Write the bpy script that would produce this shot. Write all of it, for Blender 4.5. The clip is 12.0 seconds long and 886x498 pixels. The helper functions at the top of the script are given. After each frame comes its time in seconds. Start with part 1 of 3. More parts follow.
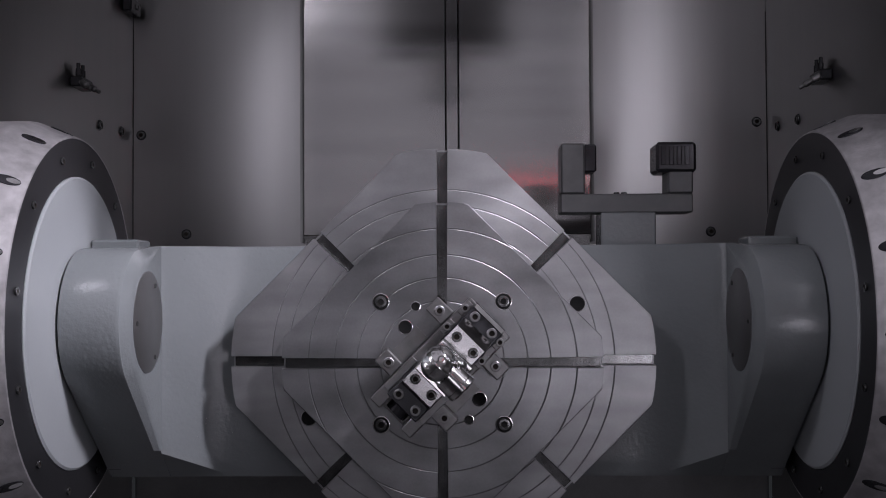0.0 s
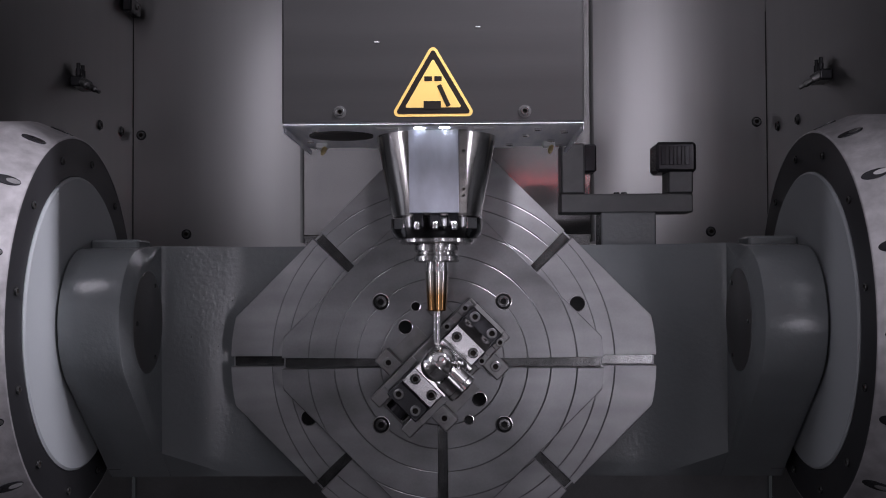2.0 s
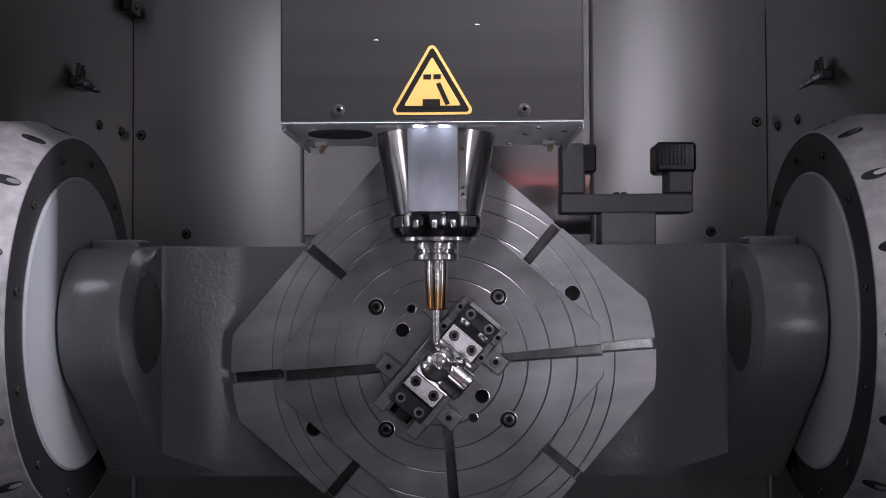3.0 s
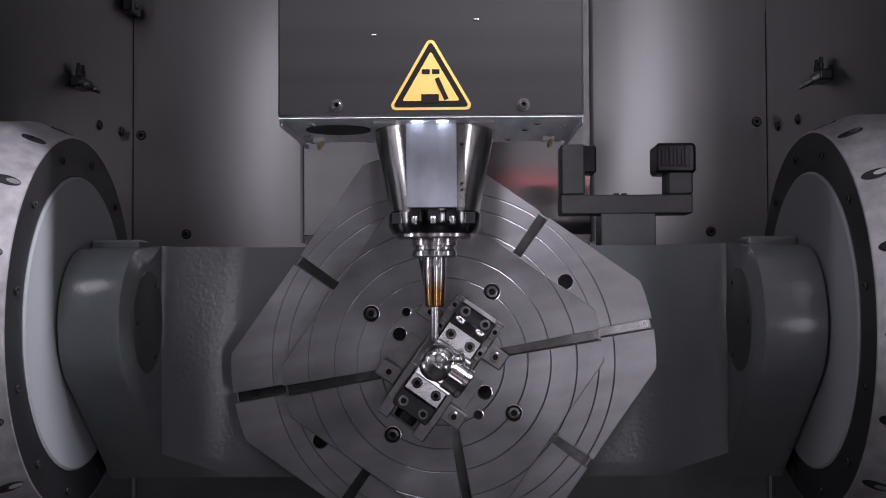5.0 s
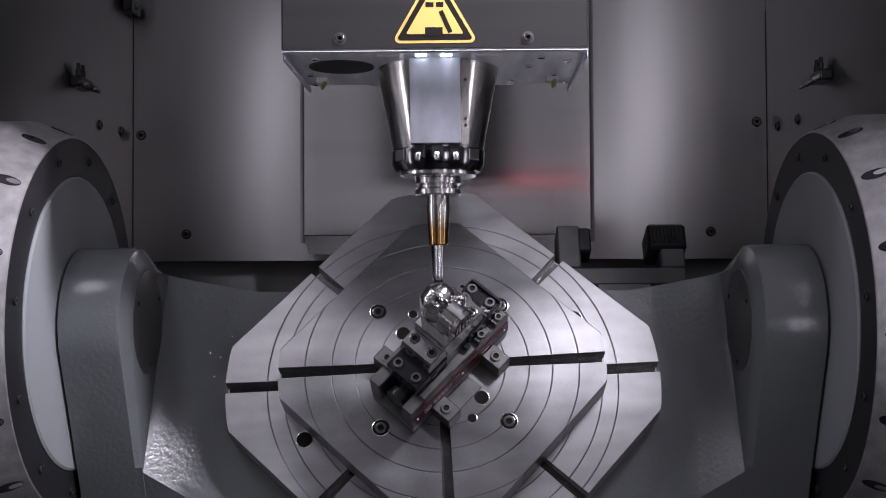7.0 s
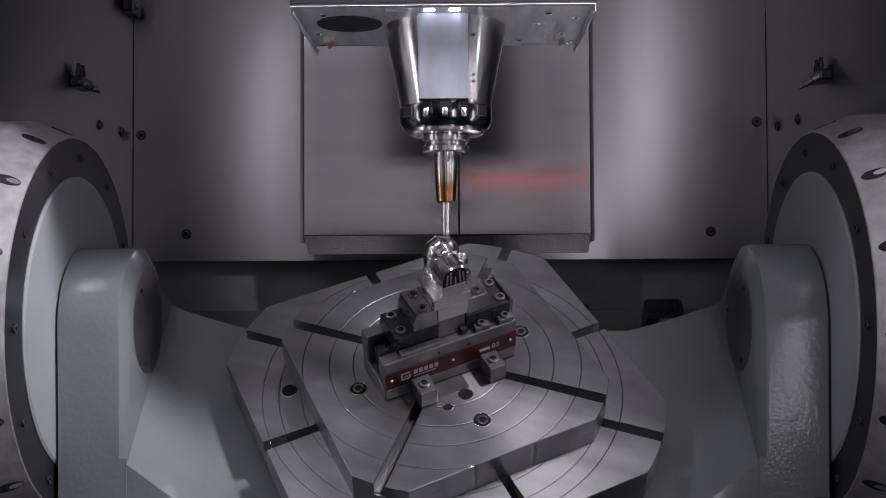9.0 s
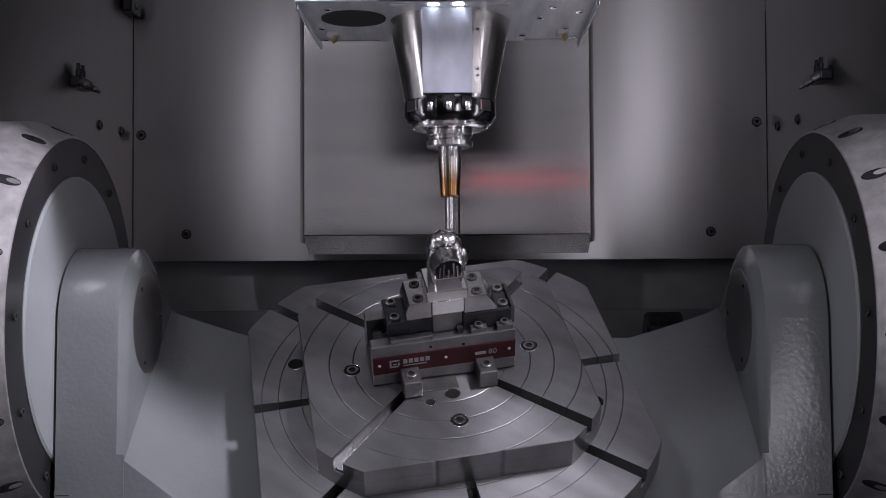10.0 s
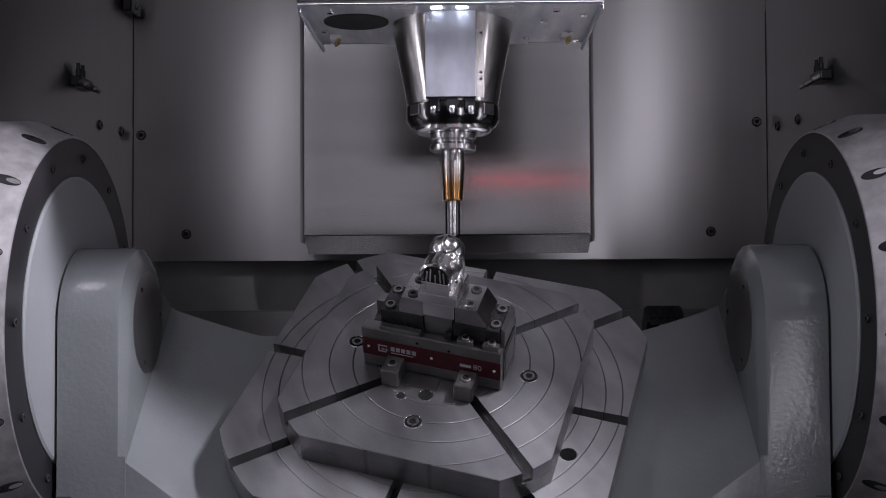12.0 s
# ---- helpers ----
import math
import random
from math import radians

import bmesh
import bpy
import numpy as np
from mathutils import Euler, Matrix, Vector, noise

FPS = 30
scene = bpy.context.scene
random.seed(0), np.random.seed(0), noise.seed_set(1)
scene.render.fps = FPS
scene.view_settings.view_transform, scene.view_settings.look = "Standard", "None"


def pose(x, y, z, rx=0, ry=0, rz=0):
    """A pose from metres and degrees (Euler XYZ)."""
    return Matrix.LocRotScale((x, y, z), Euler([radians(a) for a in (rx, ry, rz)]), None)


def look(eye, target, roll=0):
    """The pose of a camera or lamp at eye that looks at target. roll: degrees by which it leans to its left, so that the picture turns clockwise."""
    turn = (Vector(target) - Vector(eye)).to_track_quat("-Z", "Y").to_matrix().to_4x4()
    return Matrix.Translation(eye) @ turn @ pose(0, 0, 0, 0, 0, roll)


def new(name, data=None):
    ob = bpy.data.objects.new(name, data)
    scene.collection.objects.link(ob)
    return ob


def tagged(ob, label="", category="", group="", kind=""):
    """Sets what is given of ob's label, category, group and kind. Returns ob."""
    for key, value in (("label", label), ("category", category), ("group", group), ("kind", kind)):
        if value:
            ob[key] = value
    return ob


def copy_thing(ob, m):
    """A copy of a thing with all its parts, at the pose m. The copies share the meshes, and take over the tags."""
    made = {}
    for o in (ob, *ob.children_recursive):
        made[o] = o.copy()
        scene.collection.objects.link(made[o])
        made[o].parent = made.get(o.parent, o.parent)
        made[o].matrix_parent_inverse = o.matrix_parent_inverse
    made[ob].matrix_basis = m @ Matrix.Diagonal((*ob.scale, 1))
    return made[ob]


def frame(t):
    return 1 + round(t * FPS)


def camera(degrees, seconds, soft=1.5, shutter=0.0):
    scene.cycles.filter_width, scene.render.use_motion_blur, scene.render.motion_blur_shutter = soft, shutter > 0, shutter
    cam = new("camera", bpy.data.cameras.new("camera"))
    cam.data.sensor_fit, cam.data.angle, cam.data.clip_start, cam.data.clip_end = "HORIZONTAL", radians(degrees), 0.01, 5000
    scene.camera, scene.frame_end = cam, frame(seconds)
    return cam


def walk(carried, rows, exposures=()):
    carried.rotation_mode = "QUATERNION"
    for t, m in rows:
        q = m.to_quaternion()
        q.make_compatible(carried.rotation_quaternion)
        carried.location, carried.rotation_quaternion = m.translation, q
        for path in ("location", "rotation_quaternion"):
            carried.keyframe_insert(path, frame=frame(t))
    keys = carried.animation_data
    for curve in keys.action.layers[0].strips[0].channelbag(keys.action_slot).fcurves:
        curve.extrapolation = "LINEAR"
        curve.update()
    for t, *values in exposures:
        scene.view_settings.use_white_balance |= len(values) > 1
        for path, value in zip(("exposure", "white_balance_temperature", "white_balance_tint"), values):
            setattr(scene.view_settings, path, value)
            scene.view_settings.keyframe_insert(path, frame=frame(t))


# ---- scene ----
# Working room of a milling machine: x along the swivel axis, y away from the door, z up.
# The swivel axis lies at y = 0, z = AXIS_Z; the rotary table turns on the swivelling cradle.
AXIS_Z = 1.0
TABLE_Y, PLATE_Z, TABLE_Z = -0.0632, -0.0167, -0.0647   # table centre, plate top, table top in the cradle

cam = camera(43.1, 12.0, soft=1.0, shutter=0.5)
EYE = pose(0.0341, -1.654, 1.0573, 91.68, 0, 1.107) @ pose(0, 0, 0, 0, 0, -0.3)
walk(cam, [(0.0, EYE), (12.0, EYE)])

# ---------------------------------------------------------------- light
world = bpy.data.worlds.new("machine_room")
world.use_nodes = True
scene.world = world
world.node_tree.nodes["Background"].inputs[0].default_value = (0.75, 0.8, 0.9, 1)
world.node_tree.nodes["Background"].inputs[1].default_value = 0.02
scene.view_settings.exposure = 0.19


def area_lamp(name, eye, target, size, size_y, power, colour, spread=180):
    data = bpy.data.lights.new(name, "AREA")
    data.shape, data.size, data.size_y, data.energy, data.color = "RECTANGLE", size, size_y, power, colour
    data.spread = radians(spread)
    ob = new(name, data)
    ob.matrix_world = look(eye, target)
    return ob


COOL = (0.93, 0.885, 1.015)
area_lamp("work_lamp_east", (0.66, -0.68, 1.92), (-0.50, 0.0, 0.95), 0.10, 0.35, 5.8, COOL, 64)
area_lamp("work_lamp_west", (-0.66, -0.68, 1.92), (0.40, 0.0, 1.0), 0.10, 0.35, 1.3, COOL, 100)
# Unseen lights added on the door side, standing for brightness mirrored in the steel.
area_lamp("door_fill_side", (0.62, -1.9, 0.82), (0.0, 0.0, 1.0), 0.10, 0.5, 1.6, COOL)
area_lamp("door_fill_low", (0.0, -2.1, 0.82), (0.0, 0.0, 1.0), 0.22, 0.28, 0.42, COOL)
area_lamp("door_fill_high", (-0.04, -2.17, 1.83), (-0.04, 0.0, 1.83), 1.2, 1.1, 1.02, COOL)
# Added overhead fill for rims and plate; no lamp is known up there.
area_lamp("ceiling_fill", (0.0, -0.60, 2.43), (0.0, -0.599, 1.0), 1.1, 2.1, 1.95, COOL)
area_lamp("strip_lamp_east", (0.66, -0.75, 1.60), (0.30, 0.776, 1.35), 0.04, 0.8, 0.46, COOL)
area_lamp("strip_lamp_west", (-0.66, -0.75, 1.60), (-0.30, 0.776, 1.35), 0.04, 0.8, 0.20, COOL)
# Unseen side lights, added to streak the spindle nose and lift its underside.
area_lamp("nose_fill_east", (0.68, -0.43, 1.20), (0.0, -0.20, 1.40), 0.05, 0.5, 0.46, COOL)
area_lamp("nose_fill_west", (-0.68, -0.43, 1.20), (0.0, -0.20, 1.40), 0.05, 0.5, 0.46, COOL)


# ---------------------------------------------------------------- materials
def mat(name, colour, rough=0.5, metal=0.0, vary=0.12, scale=8.0, stretch=(1, 1, 1), bump=0.0, bump_scale=200.0, rough_vary=0.08, aniso=0.0, tangent=(0, 0, 1), spec=0.5, grain=0.15):
    m = bpy.data.materials.new(name)
    m.use_nodes = True
    nt = m.node_tree
    b = nt.nodes["Principled BSDF"]
    b.inputs["Metallic"].default_value = metal
    b.inputs["Specular IOR Level"].default_value = spec
    if aniso:
        b.inputs["Anisotropic"].default_value = aniso
        tg = nt.nodes.new("ShaderNodeCombineXYZ")
        for k in range(3):
            tg.inputs[k].default_value = tangent[k]
        nt.links.new(tg.outputs[0], b.inputs["Tangent"])
    tc = nt.nodes.new("ShaderNodeTexCoord")
    mp = nt.nodes.new("ShaderNodeMapping")
    mp.inputs["Scale"].default_value = stretch
    nt.links.new(tc.outputs["Object"], mp.inputs[0])
    big = nt.nodes.new("ShaderNodeTexNoise")
    big.inputs["Scale"].default_value, big.inputs["Detail"].default_value = scale, 5
    fine = nt.nodes.new("ShaderNodeTexNoise")
    fine.inputs["Scale"].default_value, fine.inputs["Detail"].default_value = bump_scale, 3
    for n in (big, fine):
        nt.links.new(mp.outputs[0], n.inputs["Vector"])
    mix = nt.nodes.new("ShaderNodeMix")
    mix.data_type = "RGBA"
    mix.inputs[6].default_value = (*[c * (1 - vary) for c in colour], 1)
    mix.inputs[7].default_value = (*[min(1, c * (1 + vary)) for c in colour], 1)
    add = nt.nodes.new("ShaderNodeMath")
    add.operation = "MULTIPLY_ADD"
    nt.links.new(fine.outputs["Fac"], add.inputs[0])
    add.inputs[1].default_value = grain
    nt.links.new(big.outputs["Fac"], add.inputs[2])
    ramp = nt.nodes.new("ShaderNodeMapRange")
    ramp.inputs[1].default_value, ramp.inputs[2].default_value = 0.3 + 0.5 * grain, 0.7 + 0.5 * grain
    nt.links.new(add.outputs[0], ramp.inputs[0])
    nt.links.new(ramp.outputs[0], mix.inputs[0])
    nt.links.new(mix.outputs[2], b.inputs["Base Color"])
    rr = nt.nodes.new("ShaderNodeMapRange")
    rr.inputs[3].default_value, rr.inputs[4].default_value = max(0.02, rough - rough_vary), rough + rough_vary
    nt.links.new(big.outputs["Fac"], rr.inputs[0])
    nt.links.new(rr.outputs[0], b.inputs["Roughness"])
    if bump:
        bp = nt.nodes.new("ShaderNodeBump")
        bp.inputs["Strength"].default_value, bp.inputs["Distance"].default_value = bump, 0.001
        nt.links.new(fine.outputs["Fac"], bp.inputs["Height"])
        nt.links.new(bp.outputs[0], b.inputs["Normal"])
    return m


def scribed(name, colour, rough, radii, width=0.0011, smear=0.35):
    """Ground steel, wiped and cloudy, with V grooves turned round the object's z axis."""
    m = mat(name, colour, rough, 0.95, smear, 9.0, (1, 1, 1), 0.012, 260.0, 0.035)
    nt = m.node_tree
    b = nt.nodes["Principled BSDF"]

    def math_node(op, *values):
        n = nt.nodes.new("ShaderNodeMath")
        n.operation = op
        for i, v in enumerate(values):
            if isinstance(v, (int, float)):
                n.inputs[i].default_value = v
            else:
                nt.links.new(v, n.inputs[i])
        return n.outputs[0]

    tc = nt.nodes.new("ShaderNodeTexCoord")
    sep = nt.nodes.new("ShaderNodeSeparateXYZ")
    nt.links.new(tc.outputs["Object"], sep.inputs[0])
    flat = nt.nodes.new("ShaderNodeCombineXYZ")
    nt.links.new(sep.outputs[0], flat.inputs[0])
    nt.links.new(sep.outputs[1], flat.inputs[1])
    ln = nt.nodes.new("ShaderNodeVectorMath")
    ln.operation = "LENGTH"
    nt.links.new(flat.outputs[0], ln.inputs[0])
    radius = ln.outputs["Value"]
    groove = None
    for r in radii:
        off = math_node("ABSOLUTE", math_node("SUBTRACT", radius, r))
        v = math_node("MAXIMUM", math_node("SUBTRACT", 1.0, math_node("DIVIDE", off, width)), 0.0)
        groove = v if groove is None else math_node("MAXIMUM", groove, v)
    # wiping smears: stretched noise across the plate
    turn = nt.nodes.new("ShaderNodeMapping")
    turn.inputs["Rotation"].default_value = (0, 0, radians(28))
    turn.inputs["Scale"].default_value = (3.0, 11.0, 3.0)
    nt.links.new(tc.outputs["Object"], turn.inputs[0])
    wipe = nt.nodes.new("ShaderNodeTexNoise")
    wipe.inputs["Scale"].default_value, wipe.inputs["Detail"].default_value, wipe.inputs["Distortion"].default_value = 1.6, 2, 0.0
    nt.links.new(turn.outputs[0], wipe.inputs["Vector"])
    old_rough = b.inputs["Roughness"].links[0].from_socket
    streak = math_node("MULTIPLY_ADD", math_node("SUBTRACT", wipe.outputs["Fac"], 0.5), 0.16, old_rough)
    nt.links.new(math_node("MAXIMUM", streak, 0.08), b.inputs["Roughness"])
    cloud = nt.nodes.new("ShaderNodeMix")
    cloud.data_type, cloud.blend_type = "RGBA", "MULTIPLY"
    cloud.inputs[0].default_value = 1.0
    nt.links.new(b.inputs["Base Color"].links[0].from_socket, cloud.inputs[6])
    nt.links.new(math_node("MULTIPLY_ADD", wipe.outputs["Fac"], 1.3, 0.35), cloud.inputs[7])
    old = cloud.outputs[2]
    mix = nt.nodes.new("ShaderNodeMix")
    mix.data_type = "RGBA"
    nt.links.new(math_node("MULTIPLY", groove, 0.75), mix.inputs[0])
    nt.links.new(old, mix.inputs[6])
    mix.inputs[7].default_value = (0.15, 0.15, 0.15, 1)
    nt.links.new(mix.outputs[2], b.inputs["Base Color"])
    b.inputs["Anisotropic"].default_value = 0.5
    tg = nt.nodes.new("ShaderNodeTangent")
    tg.direction_type, tg.axis = "RADIAL", "Z"
    nt.links.new(tg.outputs[0], b.inputs["Tangent"])
    b.inputs["Anisotropic Rotation"].default_value = 0.25
    # faint turning marks, then the grooves themselves
    marks = nt.nodes.new("ShaderNodeTexNoise")
    marks.noise_dimensions = "1D"
    marks.inputs["Scale"].default_value = 420.0
    nt.links.new(radius, marks.inputs["W"])
    for height, strength, distance, invert in ((marks.outputs["Fac"], 0.05, 0.001, False), (groove, 1.0, 0.0007, True)):
        bp = nt.nodes.new("ShaderNodeBump")
        bp.invert = invert
        bp.inputs["Strength"].default_value, bp.inputs["Distance"].default_value = strength, distance
        nt.links.new(height, bp.inputs["Height"])
        nt.links.new(b.inputs["Normal"].links[0].from_socket, bp.inputs["Normal"])
        nt.links.new(bp.outputs[0], b.inputs["Normal"])
    return m


def glow(name, colour, strength):
    m = bpy.data.materials.new(name)
    m.use_nodes = True
    b = m.node_tree.nodes["Principled BSDF"]
    b.inputs["Base Color"].default_value = (*colour, 1)
    b.inputs["Emission Color"].default_value = (*colour, 1)
    b.inputs["Emission Strength"].default_value = strength
    return m


M_WALL = mat("brushed_stainless_sheet", (0.365, 0.362, 0.36), 0.30, 1.0, 0.03, 3.0, (9, 9, 0.12), 0.0, 60.0, 0.015, 0.85, (0, 0, 1))
M_PANEL = mat("brushed_stainless_cover", (0.52, 0.512, 0.512), 0.135, 1.0, 0.06, 3.0, (0.3, 0.3, 8), 0.0, 60.0, 0.03, 0.9, (1, 0, 0))
# Grey for shaded gaps, raised to make up for light missing there.
M_DARK = mat("shaded_gap_grey", (0.22, 0.22, 0.22), 0.7, 0.0, 0.2)
M_PAN = mat("dark_chip_pan", (0.17, 0.17, 0.17), 0.45, 0.5, 0.3, 5.0)
M_PAINT = mat("grey_machine_enamel", (0.173, 0.187, 0.191), 0.22, 0.0, 0.08, 7.0, (1, 1, 1), 0.5, 150.0, 0.04)
M_DISC = mat("light_grey_enamel", (0.298, 0.316, 0.325), 0.36, 0.0, 0.06, 5.0, (1, 1, 1), 0.08, 200.0, 0.05)
M_RING = mat("dark_sealing_ring", (0.075, 0.075, 0.08), 0.38, 0.8, 0.15, 10.0)
M_RIM = mat("machined_aluminium_rim", (0.52, 0.505, 0.515), 0.38, 0.7, 0.20, 45.0, (1, 1, 1), 0.5, 120.0, 0.08)
M_SETTER = mat("dark_setter_steel", (0.10, 0.10, 0.102), 0.42, 0.4, 0.15, 20.0)
M_CAP = mat("boss_cover_steel", (0.20, 0.194, 0.194), 0.34, 0.8, 0.1, 12.0, (1, 1, 1), 0.0, 200.0, 0.05)
M_TABLE = scribed("ground_table_steel", (0.35, 0.35, 0.357), 0.42, (0.262, 0.238, 0.205), 0.0011, 0.16)
M_PLATE = scribed("ground_plate_steel", (0.268, 0.268, 0.275), 0.36, (0.2, 0.161, 0.127, 0.092), 0.0011, 0.24)
M_STEEL = mat("milled_steel", (0.25, 0.247, 0.247), 0.33, 0.95, 0.16, 40.0, (1, 1, 1), 0.08, 400.0, 0.04)
M_BRIGHT = mat("polished_steel", (0.78, 0.77, 0.77), 0.16, 1.0, 0.05, 30.0)
M_TURNED = mat("turned_steel", (0.78, 0.77, 0.77), 0.23, 1.0, 0.05, 30.0, (1, 1, 1), 0.0, 80.0, 0.03, 0.8, (0, 0, 1))
M_BLACK = mat("blackened_steel", (0.034, 0.034, 0.038), 0.23, 0.5, 0.3, 40.0, (1, 1, 1), 0.1, 400.0, 0.03)
M_JAW = mat("burnished_jaw_steel", (0.42, 0.41, 0.412), 0.19, 1.0, 0.2, 50.0, (1, 1, 1), 0.06, 400.0, 0.03)
M_BOLT = mat("oiled_bolt_steel", (0.14, 0.14, 0.14), 0.22, 0.8, 0.3, 60.0, (1, 1, 1), 0.0, 200.0, 0.04)
M_HOUSING = mat("dark_stainless_housing", (0.118, 0.116, 0.117), 0.36, 0.9, 0.06, 3.0, (0.3, 0.3, 10), 0.03, 80.0)
# Bluish tone and streaks put the underside's mirrored light into the base colour.
M_UNDER = mat("milled_aluminium_plate", (0.84, 0.87, 0.96), 0.37, 0.3, 0.26, 14.0, (3, 0.5, 1), 0.0, 80.0, 0.06, 0.5, (0, 1, 0))
M_CONE = mat("turned_spindle_nose", (0.74, 0.72, 0.70), 0.22, 1.0, 0.05, 4.0, (1, 1, 20), 0.0, 80.0, 0.03, 0.85, (0, 0, 1))
# Strong colour variation imitates the cloudy reflections on the panel.
M_FACE = mat("polished_nose_face", (0.60, 0.62, 0.70), 0.36, 0.6, 0.30, 16.0, (1, 1, 0.45), 0.0, 80.0, 0.05, 0.6, (0, 0, 1))
M_NOZZLE = mat("polished_dark_steel", (0.16, 0.16, 0.165), 0.14, 1.0, 0.15, 30.0)
M_BRONZE = mat("heat_tinted_steel", (0.40, 0.22, 0.09), 0.24, 1.0, 0.3, 30.0, (1, 1, 0.6), 0.0, 80.0, 0.04, 0.8, (0, 0, 1))
nt_ = M_BRONZE.node_tree
b_ = nt_.nodes["Principled BSDF"]
sep_ = nt_.nodes.new("ShaderNodeSeparateXYZ")
nt_.links.new(nt_.nodes["Texture Coordinate"].outputs["Object"], sep_.inputs[0])
rng_ = nt_.nodes.new("ShaderNodeMapRange")
rng_.inputs[1].default_value, rng_.inputs[2].default_value = -0.214, -0.190
nt_.links.new(sep_.outputs[2], rng_.inputs[0])
mix_ = nt_.nodes.new("ShaderNodeMix")
mix_.data_type = "RGBA"
nt_.links.new(rng_.outputs[0], mix_.inputs[0])
nt_.links.new(b_.inputs["Base Color"].links[0].from_socket, mix_.inputs[6])
mix_.inputs[7].default_value = (0.70, 0.67, 0.63, 1)
nt_.links.new(mix_.outputs[2], b_.inputs["Base Color"])
M_RED = mat("red_anodised_label", (0.060, 0.005, 0.010), 0.38, 0.2, 0.15, 40.0)
M_YELLOW = mat("yellow_sign_film", (0.82, 0.52, 0.15), 0.5, 0.0, 0.03, 20.0)
# Black for sign ink, and for the shade inside sockets and small holes.
M_INK_SHADE = mat("black_ink_and_socket_shade", (0.015, 0.012, 0.010), 0.6, 0.0, 0.1, spec=0.15)
# Near-black discs of this stand for the shade inside uncut holes.
M_HOLE = mat("hole_shade", (0.012, 0.012, 0.012), 0.7, 0.0, 0.2, spec=0.08)
M_WHITE = mat("white_print", (0.75, 0.75, 0.75), 0.5, 0.0, 0.05)
M_PRINT = mat("greyish_white_print", (0.42, 0.41, 0.42), 0.5, 0.0, 0.2, 60.0)
M_BRASS = mat("brass_nozzle", (0.7, 0.55, 0.3), 0.3, 1.0, 0.1)
M_RUBBER = mat("black_rubber", (0.02, 0.02, 0.02), 0.6, 0.0, 0.2)
M_DARKPANE = mat("dark_pane", (0.02, 0.02, 0.022), 0.1, 0.0, 0.1)
M_REDGLOW = glow("red_status_light", (1.0, 0.03, 0.05), 1.8)
M_LED = glow("cool_white_led", (0.80, 0.86, 1.0), 22.0)


# ---------------------------------------------------------------- mesh helpers
def link(name, bm, material, parent=None, label="", smooth=True):
    bmesh.ops.recalc_face_normals(bm, faces=bm.faces)
    me = bpy.data.meshes.new(name)
    bm.to_mesh(me)
    bm.free()
    me.materials.append(material)
    # Faces marked 1 are screw sockets, blackened to give them shade.
    if any(p.material_index for p in me.polygons):
        me.materials.append(M_INK_SHADE)
    if smooth:
        me.polygons.foreach_set("use_smooth", [True] * len(me.polygons))
        me.set_sharp_from_angle(angle=radians(32))
    ob = new(name, me)
    if parent is not None:
        ob.parent = parent
    if label:
        ob["label"] = label
    return ob


def part(name, bm, material, parent, label=""):
    return link(name, bm, material, parent, label)


def thing(name, m, label, category, group="", kind=""):
    ob = new(name)
    ob.empty_display_size = 0.05
    ob.matrix_world = m
    return tagged(ob, label, category, group, kind)


def box(lo, hi, bevel=0.0, bm=None, m=None):
    own = bmesh.new()
    bmesh.ops.create_cube(own, size=1.0)
    for v in own.verts:
        v.co = Vector([(a + b) / 2 + c * (b - a) for a, b, c in zip(lo, hi, v.co)])
    if bevel:
        bmesh.ops.bevel(own, geom=own.edges[:], offset=bevel, segments=1, affect="EDGES")
    return merge(own, bm, m)


def merge(own, bm, m=None):
    if m is not None:
        own.transform(m)
    if bm is None:
        return own
    me = bpy.data.meshes.new("tmp")
    own.to_mesh(me)
    own.free()
    bm.from_mesh(me)
    bpy.data.meshes.remove(me)
    return bm


def lathe(profile, segs=48, bm=None, m=None, caps=True):
    """Turned body round z from (radius, z) pairs."""
    own = bmesh.new()
    rings = []
    for r, z in profile:
        rings.append([own.verts.new((r * math.cos(2 * math.pi * i / segs), r * math.sin(2 * math.pi * i / segs), z)) for i in range(segs)])
    for a, b in zip(rings, rings[1:]):
        for i in range(segs):
            own.faces.new((a[i], a[(i + 1) % segs], b[(i + 1) % segs], b[i]))
    if caps:
        own.faces.new(rings[0][::-1])
        own.faces.new(rings[-1])
    return merge(own, bm, m)


def prism(outline, z0, z1, bevel=0.0, bm=None, m=None):
    own = bmesh.new()
    lo = [own.verts.new((x, y, z0)) for x, y in outline]
    hi = [own.verts.new((x, y, z1)) for x, y in outline]
    n = len(outline)
    own.faces.new(lo[::-1])
    top = own.faces.new(hi)
    for i in range(n):
        own.faces.new((lo[i], lo[(i + 1) % n], hi[(i + 1) % n], hi[i]))
    if bevel:
        bmesh.ops.bevel(own, geom=list(top.edges), offset=bevel, segments=1, affect="EDGES")
    return merge(own, bm, m)


ALONG_X = pose(0, 0, 0, 0, 90, 0)


